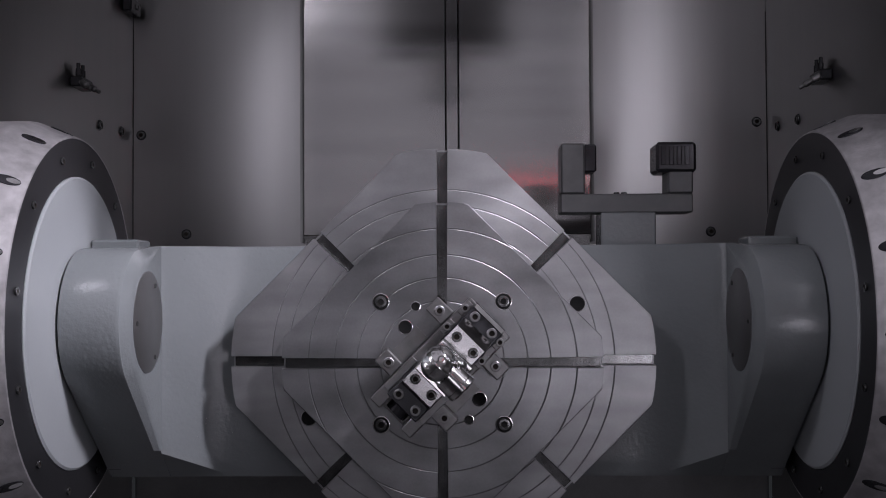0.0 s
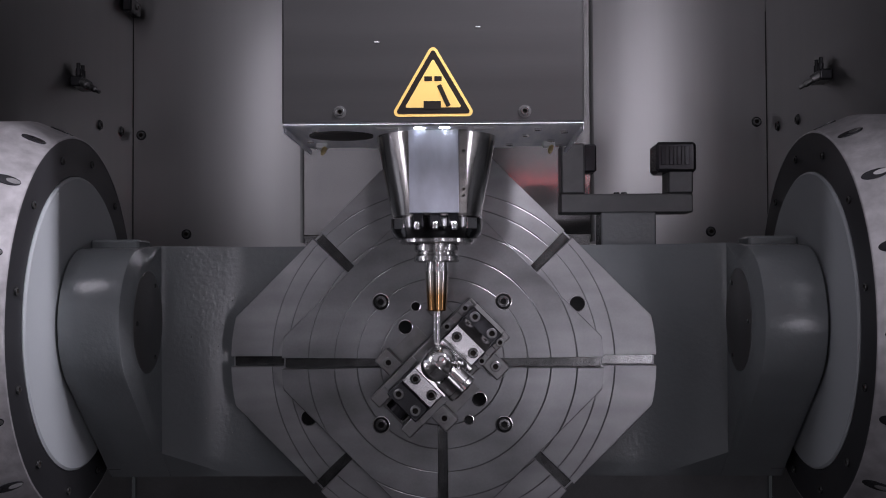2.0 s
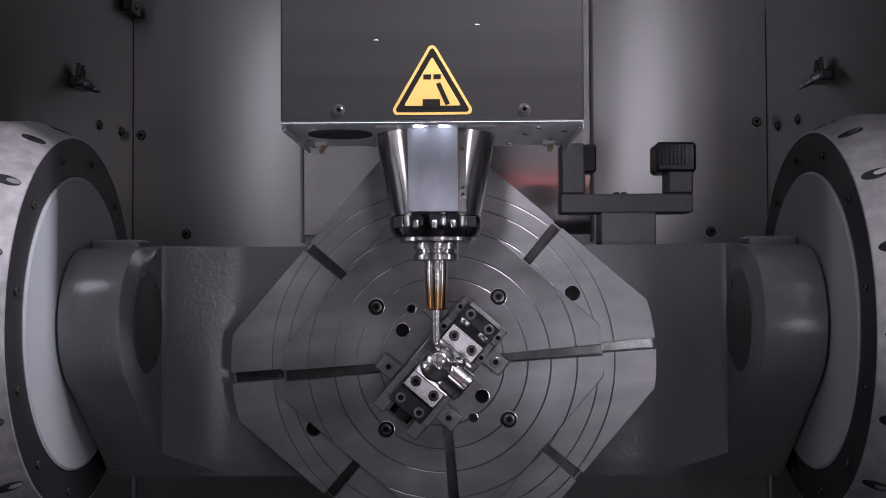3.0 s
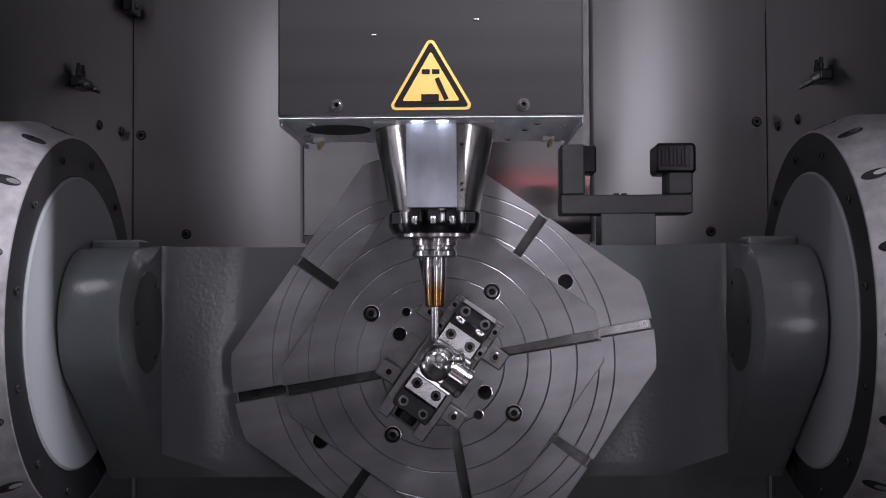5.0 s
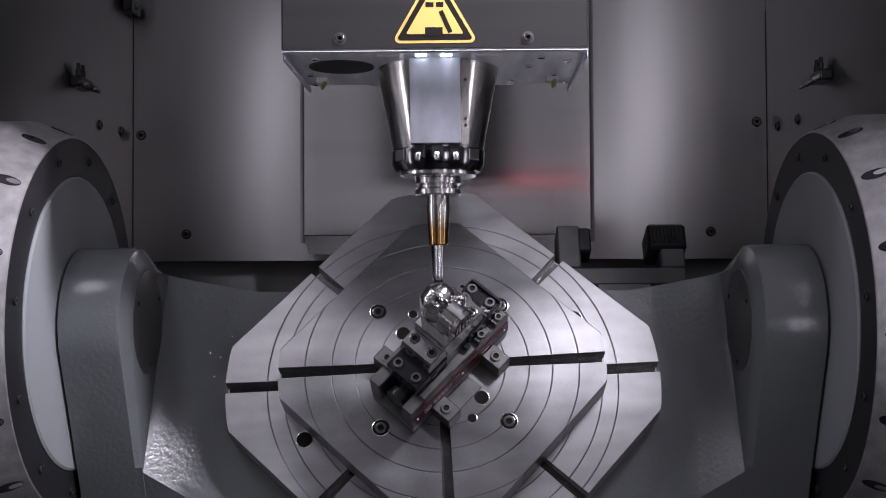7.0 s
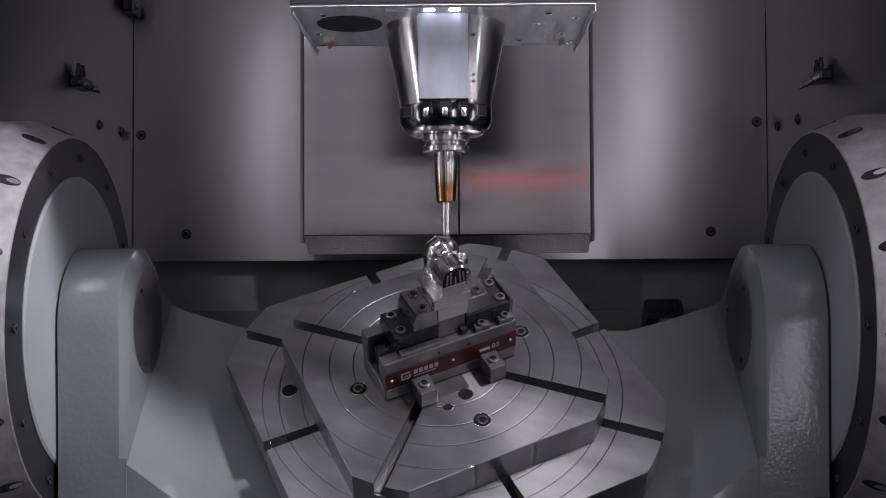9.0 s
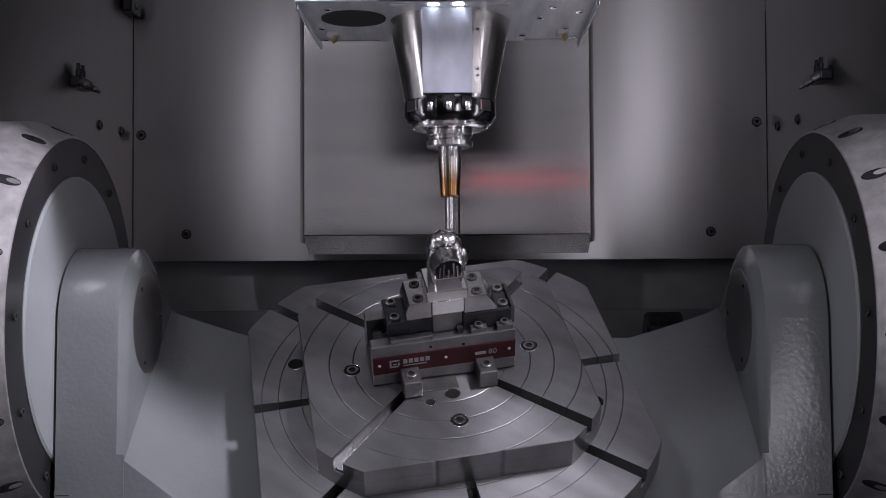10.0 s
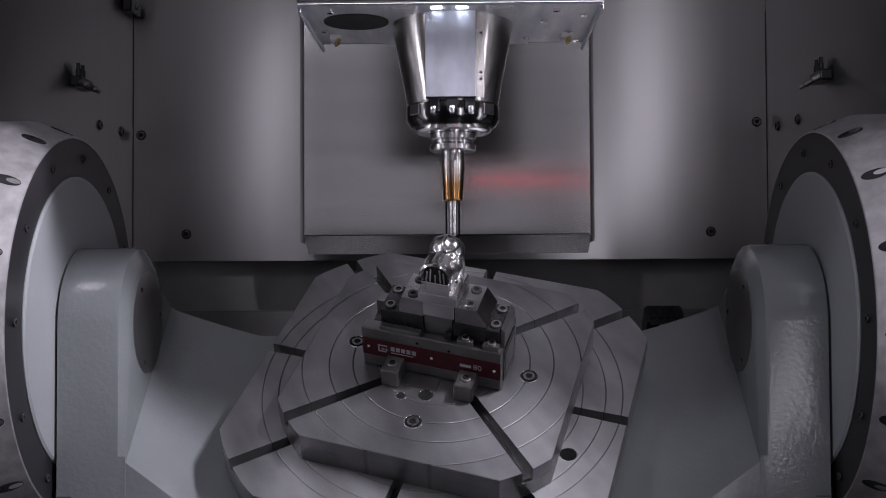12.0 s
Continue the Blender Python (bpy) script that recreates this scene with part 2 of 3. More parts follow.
def bolt(r, h, bm=None, m=None, sink=0.5):
    """Socket-head cap screw, head upwards, with its hexagon socket."""
    own = bmesh.new()
    prof = [(r, 0), (r, h * 0.85), (r * 0.88, h), (r * 0.55, h)]
    rings = [[own.verts.new((q * math.cos(math.tau * i / 18), q * math.sin(math.tau * i / 18), z)) for i in range(18)] for q, z in prof]
    low = [own.verts.new((r * 0.5 * math.cos(math.tau * (i // 3 * 3 + 1) / 18), r * 0.5 * math.sin(math.tau * (i // 3 * 3 + 1) / 18), h * (1 - sink))) for i in range(18)]
    rings.append(low)
    for k, (a, b) in enumerate(zip(rings, rings[1:])):
        for i in range(18):
            own.faces.new((a[i], a[(i + 1) % 18], b[(i + 1) % 18], b[i])).material_index = 1 if k == 3 else 0
    own.faces.new(low).material_index = 1
    own.faces.new(rings[0][::-1])
    bmesh.ops.remove_doubles(own, verts=own.verts, dist=1e-6)
    return merge(own, bm, m)


# ---------------------------------------------------------------- enclosure
HX, WALL_Y, WALL_Z = 0.689, 0.776, 1.105


def structure(name, bm, material, label, category):
    return tagged(link(name, bm, material, None, label), label, category, "", "structure")


structure("wall_back", box((-HX - 0.05, WALL_Y, WALL_Z), (HX + 0.05, WALL_Y + 0.03, 2.45)), M_WALL, "brushed stainless steel rear wall of the working room", "wall")
structure("wall_west", box((-HX - 0.03, -2.2, 0.2), (-HX, WALL_Y - 0.002, 2.45)), M_WALL, "brushed stainless steel side wall with bolts", "wall")
structure("wall_east", box((HX, -2.2, 0.2), (HX + 0.03, WALL_Y - 0.002, 2.45)), M_WALL, "brushed stainless steel side wall with bolts", "wall")
# Unseen wall and dark pane, added to close the room and darken reflections.
structure("wall_front", box((-HX, -2.26, 0.2), (HX, -2.2, 2.45)), M_PAINT, "plain grey wall added behind the viewer to close the room", "wall")
structure("added_pane", box((-0.5, -2.198, 0.95), (0.5, -2.19, 1.48), 0.004), M_DARKPANE, "dark pane added behind the viewer to darken reflections", "window")
structure("trim", box((0.12, -2.16, 1.514), (0.64, -2.145, 1.526), 0.003), M_REDGLOW, "red glowing status strip on the door wall", "status light")
# Unseen lid, added to shut out outside light and stay dark in reflections.
structure("ceiling", box((-HX - 0.05, -2.23, 2.452), (HX + 0.05, WALL_Y + 0.03, 2.48)), M_PAN, "dark sheet added to close the unseen top of the working room", "ceiling")
structure("floor", box((-HX - 0.05, -2.23, 0.17), (HX + 0.05, 1.1, 0.2)), M_PAN, "dark steel chip pan under the table", "floor")
structure("wall_recess", box((-HX - 0.05, 0.83, 0.9), (HX + 0.05, 0.86, 1.3)), M_DARK, "grey sheet standing for the shaded gap below the rear wall", "wall")
structure("ledge", box((-HX, WALL_Y + 0.02, 0.2), (HX, 0.825, 0.9965), 0.004), M_PAN, "dark steel ledge of the chip chute", "ledge")

# ---------------------------------------------------------------- rear cover
cover = thing("rear_cover", pose(0, 0, 0), "tall brushed stainless telescopic cover with a bent lower lip", "cover")
CX0, CX1, CY = -0.2965, 0.293, 0.646
part("cover_sheet", box((CX0, CY, 1.154), (-0.004, CY + 0.004, 2.45), 0.001), M_PANEL, cover)
right = part("cover_sheet", box((0.024 - CX1, 0.0, 1.154), (0.0, 0.004, 2.45), 0.001), M_PANEL, cover)
right.matrix_local = pose(CX1, CY, 0, 0, 0, 1.0)
part("centre_strip", box((-0.002, CY - 0.007, 1.154), (0.022, CY + 0.004, 2.45), 0.001), M_PANEL, cover)
bm = bmesh.new()
vs = [bm.verts.new(p) for p in ((CX0, CY, 1.153), (CX1, CY, 1.153), (CX1 - 0.008, CY - 0.014, 1.115), (CX0 + 0.012, CY - 0.014, 1.115))]
f = bm.faces.new(vs)
bmesh.ops.solidify(bm, geom=[f], thickness=0.003)
part("bent_lip", bm, M_PANEL, cover)
# Dull strips put in where only a shaded gap lies beside the cover.
part("side_gap_shade", box((CX0 - 0.008, CY + 0.006, 1.14), (CX0 - 0.001, WALL_Y, 2.45)), M_DARK, cover)
part("side_gap_shade", box((CX1 + 0.001, CY + 0.006, 1.14), (CX1 + 0.008, WALL_Y, 2.45)), M_DARK, cover)


# ---------------------------------------------------------------- trunnion housings
def trunnion_housing(side):
    t = thing("trunnion_housing", pose(side * 0.537, 0, AXIS_Z), "round machined aluminium trunnion housing with oval holes", "housing", "trunnion housings")
    prof = [(0.262, 0.02), (0.2715, 0.0), (0.2735, 0.001), (0.290, 0.042), (0.296, 0.056), (0.297, 0.062), (0.297, 0.165)]
    part("rim", lathe(prof, 96, None, pose(0, 0, 0, 0, 90 * side, 0), False), M_RIM, t)
    tilt = Vector((-0.40 * side, 0.917, 0)).to_track_quat("Z", "X").to_matrix().to_4x4()
    for k in range(16):
        m = pose(0, 0, 0, 114.5 + 22.5 * k, 0, 0) @ Matrix.Translation((side * 0.024, 0.2835, 0)) @ tilt
        # Pockets stay uncut: black oval for shade, bright oval for the lit wall.
        hole = part("bolt_pocket", lathe([(0.0135, -0.002), (0.0135, 0.0005), (0.012, 0.0008), (0.006, 0.0005)], 24, None, m @ Matrix.Diagonal((0.58, 1.3, 1, 1))), M_BLACK, t, "black oval standing for a shaded bolt pocket")
        part("pocket_lit_wall", lathe([(0.0085, 0.0004), (0.0085, 0.0011), (0.004, 0.0012)], 20, None, m @ pose(0, 0.0075, 0) @ Matrix.Diagonal((0.5, 1.1, 1, 1))), M_BRIGHT, hole, "bright oval standing for the lit far wall of the pocket")
    return t


for side in (-1, 1):
    trunnion_housing(side)


# ---------------------------------------------------------------- cradle
def cradle_section(arm, x):
    """Outline in y, z at one station; arm True follows the boss."""
    n = 16
    if arm:
        top = [(0.110 * math.cos(a), 0.110 * math.sin(a)) for a in np.linspace(0, radians(141), n)]
        front = [(-0.200, -0.070), (-0.250, -0.130)]
        zb = -0.076
    else:
        k = min(1.0, max(0.0, (0.446 - abs(x)) / 0.1))
        zb = float(np.interp(abs(x), (0.30, 0.346, 0.39, 0.42, 0.431, 0.4348), (-0.132, -0.114, -0.095, -0.081, -0.074, -0.070)))
        yf, zf = -0.200 - 0.045 * k, -0.070 - 0.06 * k
        top = [(0.115 + (yf - 0.115) * i / (n + 1), zb + (zf - zb) * i / (n + 1)) for i in range(1, n + 1)]
        front = [(yf, zf), (-0.250, -0.132)]
    return [(0.115, -0.40), (0.115, zb), *top, *front, (-0.250, -0.36), (-0.21, -0.40)]


def loft(stations):
    bm = bmesh.new()
    rings = []
    for x, arm, inset in stations:
        sec = cradle_section(arm, x)
        if inset:
            sec = [(y * (1 - inset / 0.11), z * (1 - inset / 0.11)) if z > -0.07 else (y, z) for y, z in sec]
        rings.append([bm.verts.new((x, y, z)) for y, z in sec])
    n = len(rings[0])
    for a, b in zip(rings, rings[1:]):
        for i in range(n):
            bm.faces.new((a[i], a[(i + 1) % n], b[(i + 1) % n], b[i]))
    bm.faces.new(rings[0][::-1])
    bm.faces.new(rings[-1])
    return bm


cradle = thing("swivel_cradle", pose(0, 0, AXIS_Z), "grey painted cast swivel cradle carrying the rotary table", "machine cradle")
half = [(0.530, True, 0), (0.450, True, 0), (0.4455, True, 0.002), (0.4375, True, 0.018), (0.4350, True, 0.026), (0.4348, False, 0), (0.431, False, 0), (0.42, False, 0), (0.39, False, 0), (0.346, False, 0), (0.30, False, 0)]
stations = [(-x, a, i) for x, a, i in half] + [(x, a, i) for x, a, i in reversed(half)]
part("casting", loft(stations), M_PAINT, cradle)
for side in (-1, 1):
    m = pose(side * 0.537, 0, 0, 0, 0, 0 if side > 0 else 180) @ ALONG_X
    part("flange_disc", lathe([(0.2155, 0.012), (0.2155, -0.0005), (0.212, -0.003), (0.05, -0.003)], 80, None, m), M_DISC, cradle, "light grey painted flange disc")
    ring = part("seal_ring", lathe([(0.271, 0.012), (0.271, 0.0005), (0.2165, 0.0005), (0.2165, 0.012)], 96, None, m, False), M_RING, cradle, "dark steel seal ring")
    for k in range(12):
        a = math.tau * (k + 0.62) / 12
        mm = pose(side * 0.5365, 0.244 * math.cos(a), 0.244 * math.sin(a), 0, -90 * side, 0)
        part("ring_screw", bolt(0.0055, 0.003, None, mm), M_BOLT, ring)
    cap = part("boss_cover", lathe([(0.0755, 0.006), (0.0755, -0.001), (0.0735, -0.002), (0.01, -0.002)], 48, None, pose(side * 0.4355, 0, 0, 0, 0, 0 if side > 0 else 180) @ ALONG_X), M_CAP, cradle, "dark round boss cover")
    for a in (90, 210, 330):
        mm = pose(side * 0.434, 0.062 * math.cos(radians(a)), 0.062 * math.sin(radians(a)), 0, -90 * side, 0)
        part("cover_screw", bolt(0.0035, 0.002, None, mm), M_BOLT, cap)
    b = part("top_bracket", box((min(side * 0.460, side * 0.533), 0.096, -0.10), (max(side * 0.460, side * 0.533), 0.124, -0.035), 0.003), M_PAINT, cradle)
    part("bracket_screw", bolt(0.007, 0.004, None, pose(side * 0.522, 0.1005, -0.02, -90, 0, 0)), M_BOLT, b)
for side in (-1, 1):
    x0, x1 = sorted((side * 0.505, side * 0.534))
    part("cable_clamp", box((x0, -0.236, -0.142), (x1, -0.206, -0.108), 0.005), M_RUBBER, cradle, "black rubber cable clamp")
# loose chips on the inner slopes
rng = random.Random(7)
bm = bmesh.new()
for k in range(16):
    x = -rng.uniform(0.33, 0.43)
    z = float(np.interp(abs(x), (0.30, 0.346, 0.39, 0.42, 0.431, 0.4348), (-0.132, -0.114, -0.095, -0.081, -0.074, -0.070)))
    w = rng.uniform(0.0004, 0.0010)
    box((-w, -w * 0.5, 0.0), (w, w * 0.5, w * 0.6), 0, bm, pose(x, rng.uniform(-0.2, 0.1), z + 0.001, 0, 0, rng.uniform(0, 180)))
tagged(part("swarf", bm, M_BRIGHT, cradle, "scattered bright aluminium chips"), kind="stuff")
# tool setter bolted to the rear of the cradle
ZS = -0.25
part("setter_foot", box((0.262, 0.114, ZS - 0.05), (0.353, 0.172, ZS + 0.03), 0.002), M_PAINT, cradle, "grey block under the tool setter")
part("setter_bar", box((0.195, 0.171, ZS - 0.03), (0.415, 0.203, ZS + 0.03), 0.002), M_SETTER, cradle, "dark steel tool setter bar")
part("setter_post", box((0.196, 0.2028, ZS - 0.03), (0.236, 0.288, ZS + 0.03), 0.003), M_SETTER, cradle)
part("setter_head", box((0.234, 0.24, ZS - 0.024), (0.256, 0.287, ZS + 0.024), 0.003), M_BLACK, cradle, "black sensor head")
part("setter_post", box((0.374, 0.2028, ZS - 0.03), (0.416, 0.245, ZS + 0.03), 0.003), M_SETTER, cradle)
hd = part("setter_head", box((0.354, 0.238, ZS - 0.034), (0.421, 0.289, ZS + 0.034), 0.005), M_BLACK, cradle, "black sensor head")
for k in range(4):
    part("head_rib", box((0.362 + 0.013 * k, 0.25, ZS + 0.0335), (0.370 + 0.013 * k, 0.282, ZS + 0.037), 0.001), M_BLACK, hd)
for k in range(2):
    part("bar_screw", bolt(0.005, 0.005, None, pose(0.292 + 0.013 * k, 0.2025, ZS, -90, 0, 0)), M_BOLT, cradle)
part("table_base", lathe([(0.24, -0.132), (0.24, -0.116)], 64, None, pose(0, TABLE_Y, 0)), M_BLACK, cradle)


# ---------------------------------------------------------------- rotary table and plate
def clock_outline(radius, flat, slots, width):
    """Round plate with four flats; slots: (angle, inner radius)."""
    cuts = {round(a) % 360: r for a, r in slots}
    half_arc = 45 - math.degrees(math.acos(flat / radius))
    pts = []
    for q in range(4):
        base = 90 * q

        def polar(r, a):
            return (r * math.cos(radians(a)), r * math.sin(radians(a)))

        def notch(a, inner, outer):
            c, s_ = math.cos(radians(a)), math.sin(radians(a))
            w = width / 2
            return [(c * u - s_ * v, s_ * u + c * v) for u, v in ((outer, -w), (inner, -w), (inner, w), (outer, w))]
        for a in np.linspace(-half_arc, 0, 6)[:-1]:
            pts.append(polar(radius, base + a))
        if base in cuts:
            pts += notch(base, cuts[base], math.sqrt(radius ** 2 - width ** 2 / 4))
        else:
            pts.append(polar(radius, base))
        for a in np.linspace(0, half_arc, 6)[1:]:
            pts.append(polar(radius, base + a))
        if (base + 45) in cuts:
            pts += notch(base + 45, cuts[base + 45], flat)
    return pts


def chamfer(r, x, y, parent):
    """Bright ring round a hole, put on for the glint of its countersunk edge."""
    return part("hole_edge", lathe([(r + 0.0012, -0.0005), (r + 0.0011, 0.0005), (r, 0.0007), (r - 0.0004, 0.0003)], 24, None, pose(x, y, 0), False), M_BRIGHT, parent, "bright ring for the glint on a hole edge")


def rotary_table():
    t = thing("rotary_table", pose(0, 0, 0), "round ground steel rotary table with flats and T-slots", "rotary table")
    out = clock_outline(0.325, 0.273, [(a, 0.06 if a % 90 == 0 else 0.19) for a in range(0, 360, 45)], 0.0155)
    body = part("table_top", prism(out, -0.022, 0.0, 0.0008), M_TABLE, t)
    low = clock_outline(0.325, 0.273, [], 0.0155)
    part("table_body", prism(low, -0.05, -0.0222), M_TABLE, t)
    for a in range(0, 360, 45):
        r0, r1 = (0.061, 0.322) if a % 90 == 0 else (0.191, 0.270)
        # Dark strip laid in the slot to give its bottom shade.
        part("slot_shade", box((r0, -0.0085, -0.0222), (r1, 0.0085, -0.0195), 0, None, pose(0, 0, 0, 0, 0, a)), M_BOLT, t, "dark strip for the shade at the slot bottom")
    for a in (22.75, 202.75):
        x, y = 0.223 * math.cos(radians(a)), 0.223 * math.sin(radians(a))
        part("table_hole", lathe([(0.0115, -0.001), (0.0113, 0.0006), (0.0095, 0.0007), (0.0085, 0.0003)], 24, None, pose(x, y, 0)), M_HOLE, body, "black disc for the shade in a threaded hole")
        chamfer(0.0115, x, y, body)
    return t


def pallet_plate():
    t = thing("pallet_plate", pose(0, 0, 0), "thick ground steel fixture plate bolted on the rotary table", "fixture plate")
    out = clock_outline(0.2395, 0.195, [(a, 0.07) for a in (0, 90, 180, 270)], 0.0155)
    body = part("plate_top", prism(out, -0.022, 0.0, 0.001), M_PLATE, t)
    part("plate_body", prism(clock_outline(0.2395, 0.195, [], 0.0155), -0.0477, -0.0222), M_PLATE, t)
    for a in (0, 90, 180, 270):
        # Likewise a darkened strip for shade in each plate slot.
        part("slot_shade", box((0.071, -0.0085, -0.0222), (0.2365, 0.0085, -0.0195), 0, None, pose(0, 0, 0, 0, 0, a)), M_BOLT, t, "dark strip for the shade at the slot bottom")
    for a in (45, 135, 225, 315):
        x, y = 0.129 * math.cos(radians(a)), 0.129 * math.sin(radians(a))
        part("counterbore", lathe([(0.0118, -0.001), (0.0117, 0.0004), (0.005, 0.0005)], 24, None, pose(x, y, 0)), M_HOLE, body)
        chamfer(0.0118, x, y, body)
        part("plate_bolt", bolt(0.0086, 0.0014, None, pose(x, y, 0.0003, 0, 0, a), 0.9), M_BOLT, t, "steel socket-head screw")
    for a, r, q in ((-44.3, 0.0768, 0.009), (135.7, 0.0768, 0.009), (-65, 0.093, 0.0055), (115, 0.093, 0.0055)):
        x, y = r * math.cos(radians(a)), r * math.sin(radians(a))
        part("plate_hole", lathe([(q + 0.0012, -0.001), (q + 0.001, 0.0005), (q - 0.001, 0.0006), (q - 0.002, 0.0003)], 24, None, pose(x, y, 0)), M_HOLE, body, "black disc for the shade in a threaded hole")
        chamfer(q + 0.001, x, y, body)
    return t


# ---------------------------------------------------------------- vise and workpiece
def vise():
    t = thing("machine_vise", pose(0, 0, 0), "steel five-axis machine vise with a red side label", "vise")
    part("base", box((-0.104, -0.04, 0.0), (0.099, 0.04, 0.021), 0.002), M_STEEL, t)
    for sy in (-1, 1):
        part("rail", box((-0.104, min(sy * 0.021, sy * 0.04), 0.0205), (0.099, max(sy * 0.021, sy * 0.04), 0.07), 0.0015), M_STEEL, t)
        part("pad", box((-0.04, min(sy * 0.041, sy * 0.066), 0.0), (0.012, max(sy * 0.041, sy * 0.066), 0.0018), 0.0004), M_STEEL, t)
    part("slide", box((-0.062, -0.0208, 0.0212), (0.098, 0.0208, 0.058), 0.001), M_BLACK, t)
    part("screw_end", lathe([(0.017, 0), (0.017, 0.012), (0.013, 0.012), (0.013, 0.046), (0.007, 0.046)], 28, None, pose(-0.096, 0, 0.045) @ ALONG_X), M_BLACK, t)
    for u in (-0.053, 0.053):
        for v in (-0.0575, 0.0575):
            c = part("clamp", box((u - 0.013, v - 0.0165, 0.0), (u + 0.013, v + 0.0165, 0.028), 0.0015), M_STEEL, t)
            part("clamp_screw", bolt(0.0078, 0.004, None, pose(u, v, 0.0272)), M_STEEL, c)
    lab = part("side_label", box((-0.103, -0.0414, 0.021), (0.098, -0.0398, 0.051), 0.0003), M_RED, t, "dark red anodised side label")
    for u in (-0.094, -0.001, 0.089):
        part("label_rivet", lathe([(0.0022, 0), (0.0018, 0.0012), (0.0006, 0.0014)], 12, None, pose(u, -0.0412, 0.037, 90, 0, 0)), M_WHITE, lab)
    turn = pose(0, 0, 0, 90, 0, 0)

    def print_on(bm_, name):
        bm_.transform(turn)
        part(name, bm_, M_PRINT, lab)
    # emblem: two nested open squares drawn as plain strokes
    bm_ = box((-0.080, 0.031, 0.0415), (-0.0775, 0.044, 0.0417))
    for lo, hi in (((-0.080, 0.0415), (-0.066, 0.044)), ((-0.0785, 0.031), (-0.068, 0.0335)), ((-0.0685, 0.0335), (-0.066, 0.0385)), ((-0.075, 0.0355), (-0.0705, 0.0375))):
        box((lo[0], lo[1], 0.0415), (hi[0], hi[1], 0.0417), 0, bm_)
    print_on(bm_, "emblem")
    # maker's lettering and small line below it as plain bars
    bm_ = bmesh.new()
    for k in range(5):
        box((-0.061 + 0.0078 * k, 0.036, 0.0415), (-0.0552 + 0.0078 * k, 0.0435, 0.0417), 0, bm_)
    print_on(bm_, "lettering")
    print_on(box((-0.061, 0.0315, 0.0415), (-0.028, 0.0332, 0.0417)), "small_print")
    print_on(box((0.040, 0.0335, 0.0415), (0.056, 0.0385, 0.0417)), "small_print")
    num = bpy.data.curves.new("size_number", "FONT")
    num.body, num.size, num.extrude, num.align_x = "80", 0.0125, 0.0001, "LEFT"
    ob = new("size_number", num)
    ob.parent = lab
    ob.matrix_local = turn @ pose(0.059, 0.0325, 0.0416)
    num.materials.append(M_PRINT)
    for sx in (-1, 1):
        u0, u1 = (0.0262, 0.0935) if sx > 0 else (-0.079, -0.0162)
        W = 0.0283
        car = part("jaw_carrier", box((u0, -W, 0.0702), (u1, W, 0.098), 0.0012), M_BLACK, t, "blackened steel jaw carrier")
        for v in (-0.0165, 0.0165):
            part("carrier_screw", bolt(0.0075, 0.005, None, pose(0.0845 if sx > 0 else -0.067, v, 0.0972)), M_STEEL, car)
        for v in (-W, W):
            v0, v1 = sorted((v * 0.96, v * 1.035))
            part("carrier_key", box((0.066 if sx > 0 else -0.050, v0, 0.0704), (0.074 if sx > 0 else -0.038, v1, 0.092), 0.0008), M_BLACK, car)
        # jaw with a sloping back
        side_view = [(0.0285, 0.0982), (0.0745, 0.0982), (0.0745, 0.1035), (0.0600, 0.126), (0.0285, 0.126)] if sx > 0 else [(-0.0165, 0.0982), (-0.0165, 0.126), (-0.0470, 0.126), (-0.052, 0.113), (-0.052, 0.0982)]
        j = part("jaw", prism(side_view, -0.0265, 0.0265, 0.0008, None, pose(0, 0, 0, 90, 0, 0)), M_JAW, t, "burnished dark steel clamping jaw")
        for v in (-0.0157, 0.0157):
            part("jaw_screw", bolt(0.0074, 0.0022, None, pose(0.0477 if sx > 0 else -0.0335, v, 0.1258), 0.8), M_BOLT, j)
        for sv in (-1, 1):
            v0, v1 = sorted((sv * 0.0296, sv * 0.0398))
            if sx < 0:
                part("guide_strip", box((-0.077, v0, 0.0702), (-0.018, v1, 0.0775), 0.0008), M_STEEL, t)
            else:
                for uc in (0.0465, 0.083):
                    g = part("guide_block", box((uc - 0.0115, v0, 0.0702), (uc + 0.0115, v1, 0.0795), 0.001), M_STEEL, t)
                    part("guide_screw", bolt(0.0062, 0.0045, None, pose(uc, sv * 0.0345, 0.079)), M_STEEL, g)
    part("centre_block", box((-0.0158, -0.0255, 0.0702), (0.0258, 0.0255, 0.1022), 0.001), M_STEEL, t)
    part("centre_stud", box((0.0165, -0.034, 0.0702), (0.0255, -0.0262, 0.0800), 0.0008), M_BLACK, t)
    part("end_stop", prism([(0.0938, 0.0702), (0.0995, 0.0702), (0.0995, 0.0975), (0.0938, 0.103)], -0.0265, 0.0265, 0.0006, None, pose(0, 0, 0, 90, 0, 0)), M_STEEL, t)
    end = part("end_plate", box((0.0988, -0.029, 0.010), (0.1004, 0.029, 0.064), 0.0007), M_BLACK, t, "black end plate")
    part("end_frame", box((0.1002, -0.021, 0.018), (0.1010, 0.021, 0.056), 0.0004), M_STEEL, end)
    for u, z in ((-0.022, 0.0585), (0.024, 0.0555)):
        part("rail_hole", lathe([(0.0021, -0.001), (0.0021, 0.0004), (0.001, 0.0005)], 14, None, pose(u, -0.04, z, 90, 0, 0)), M_INK_SHADE, t)
    return t


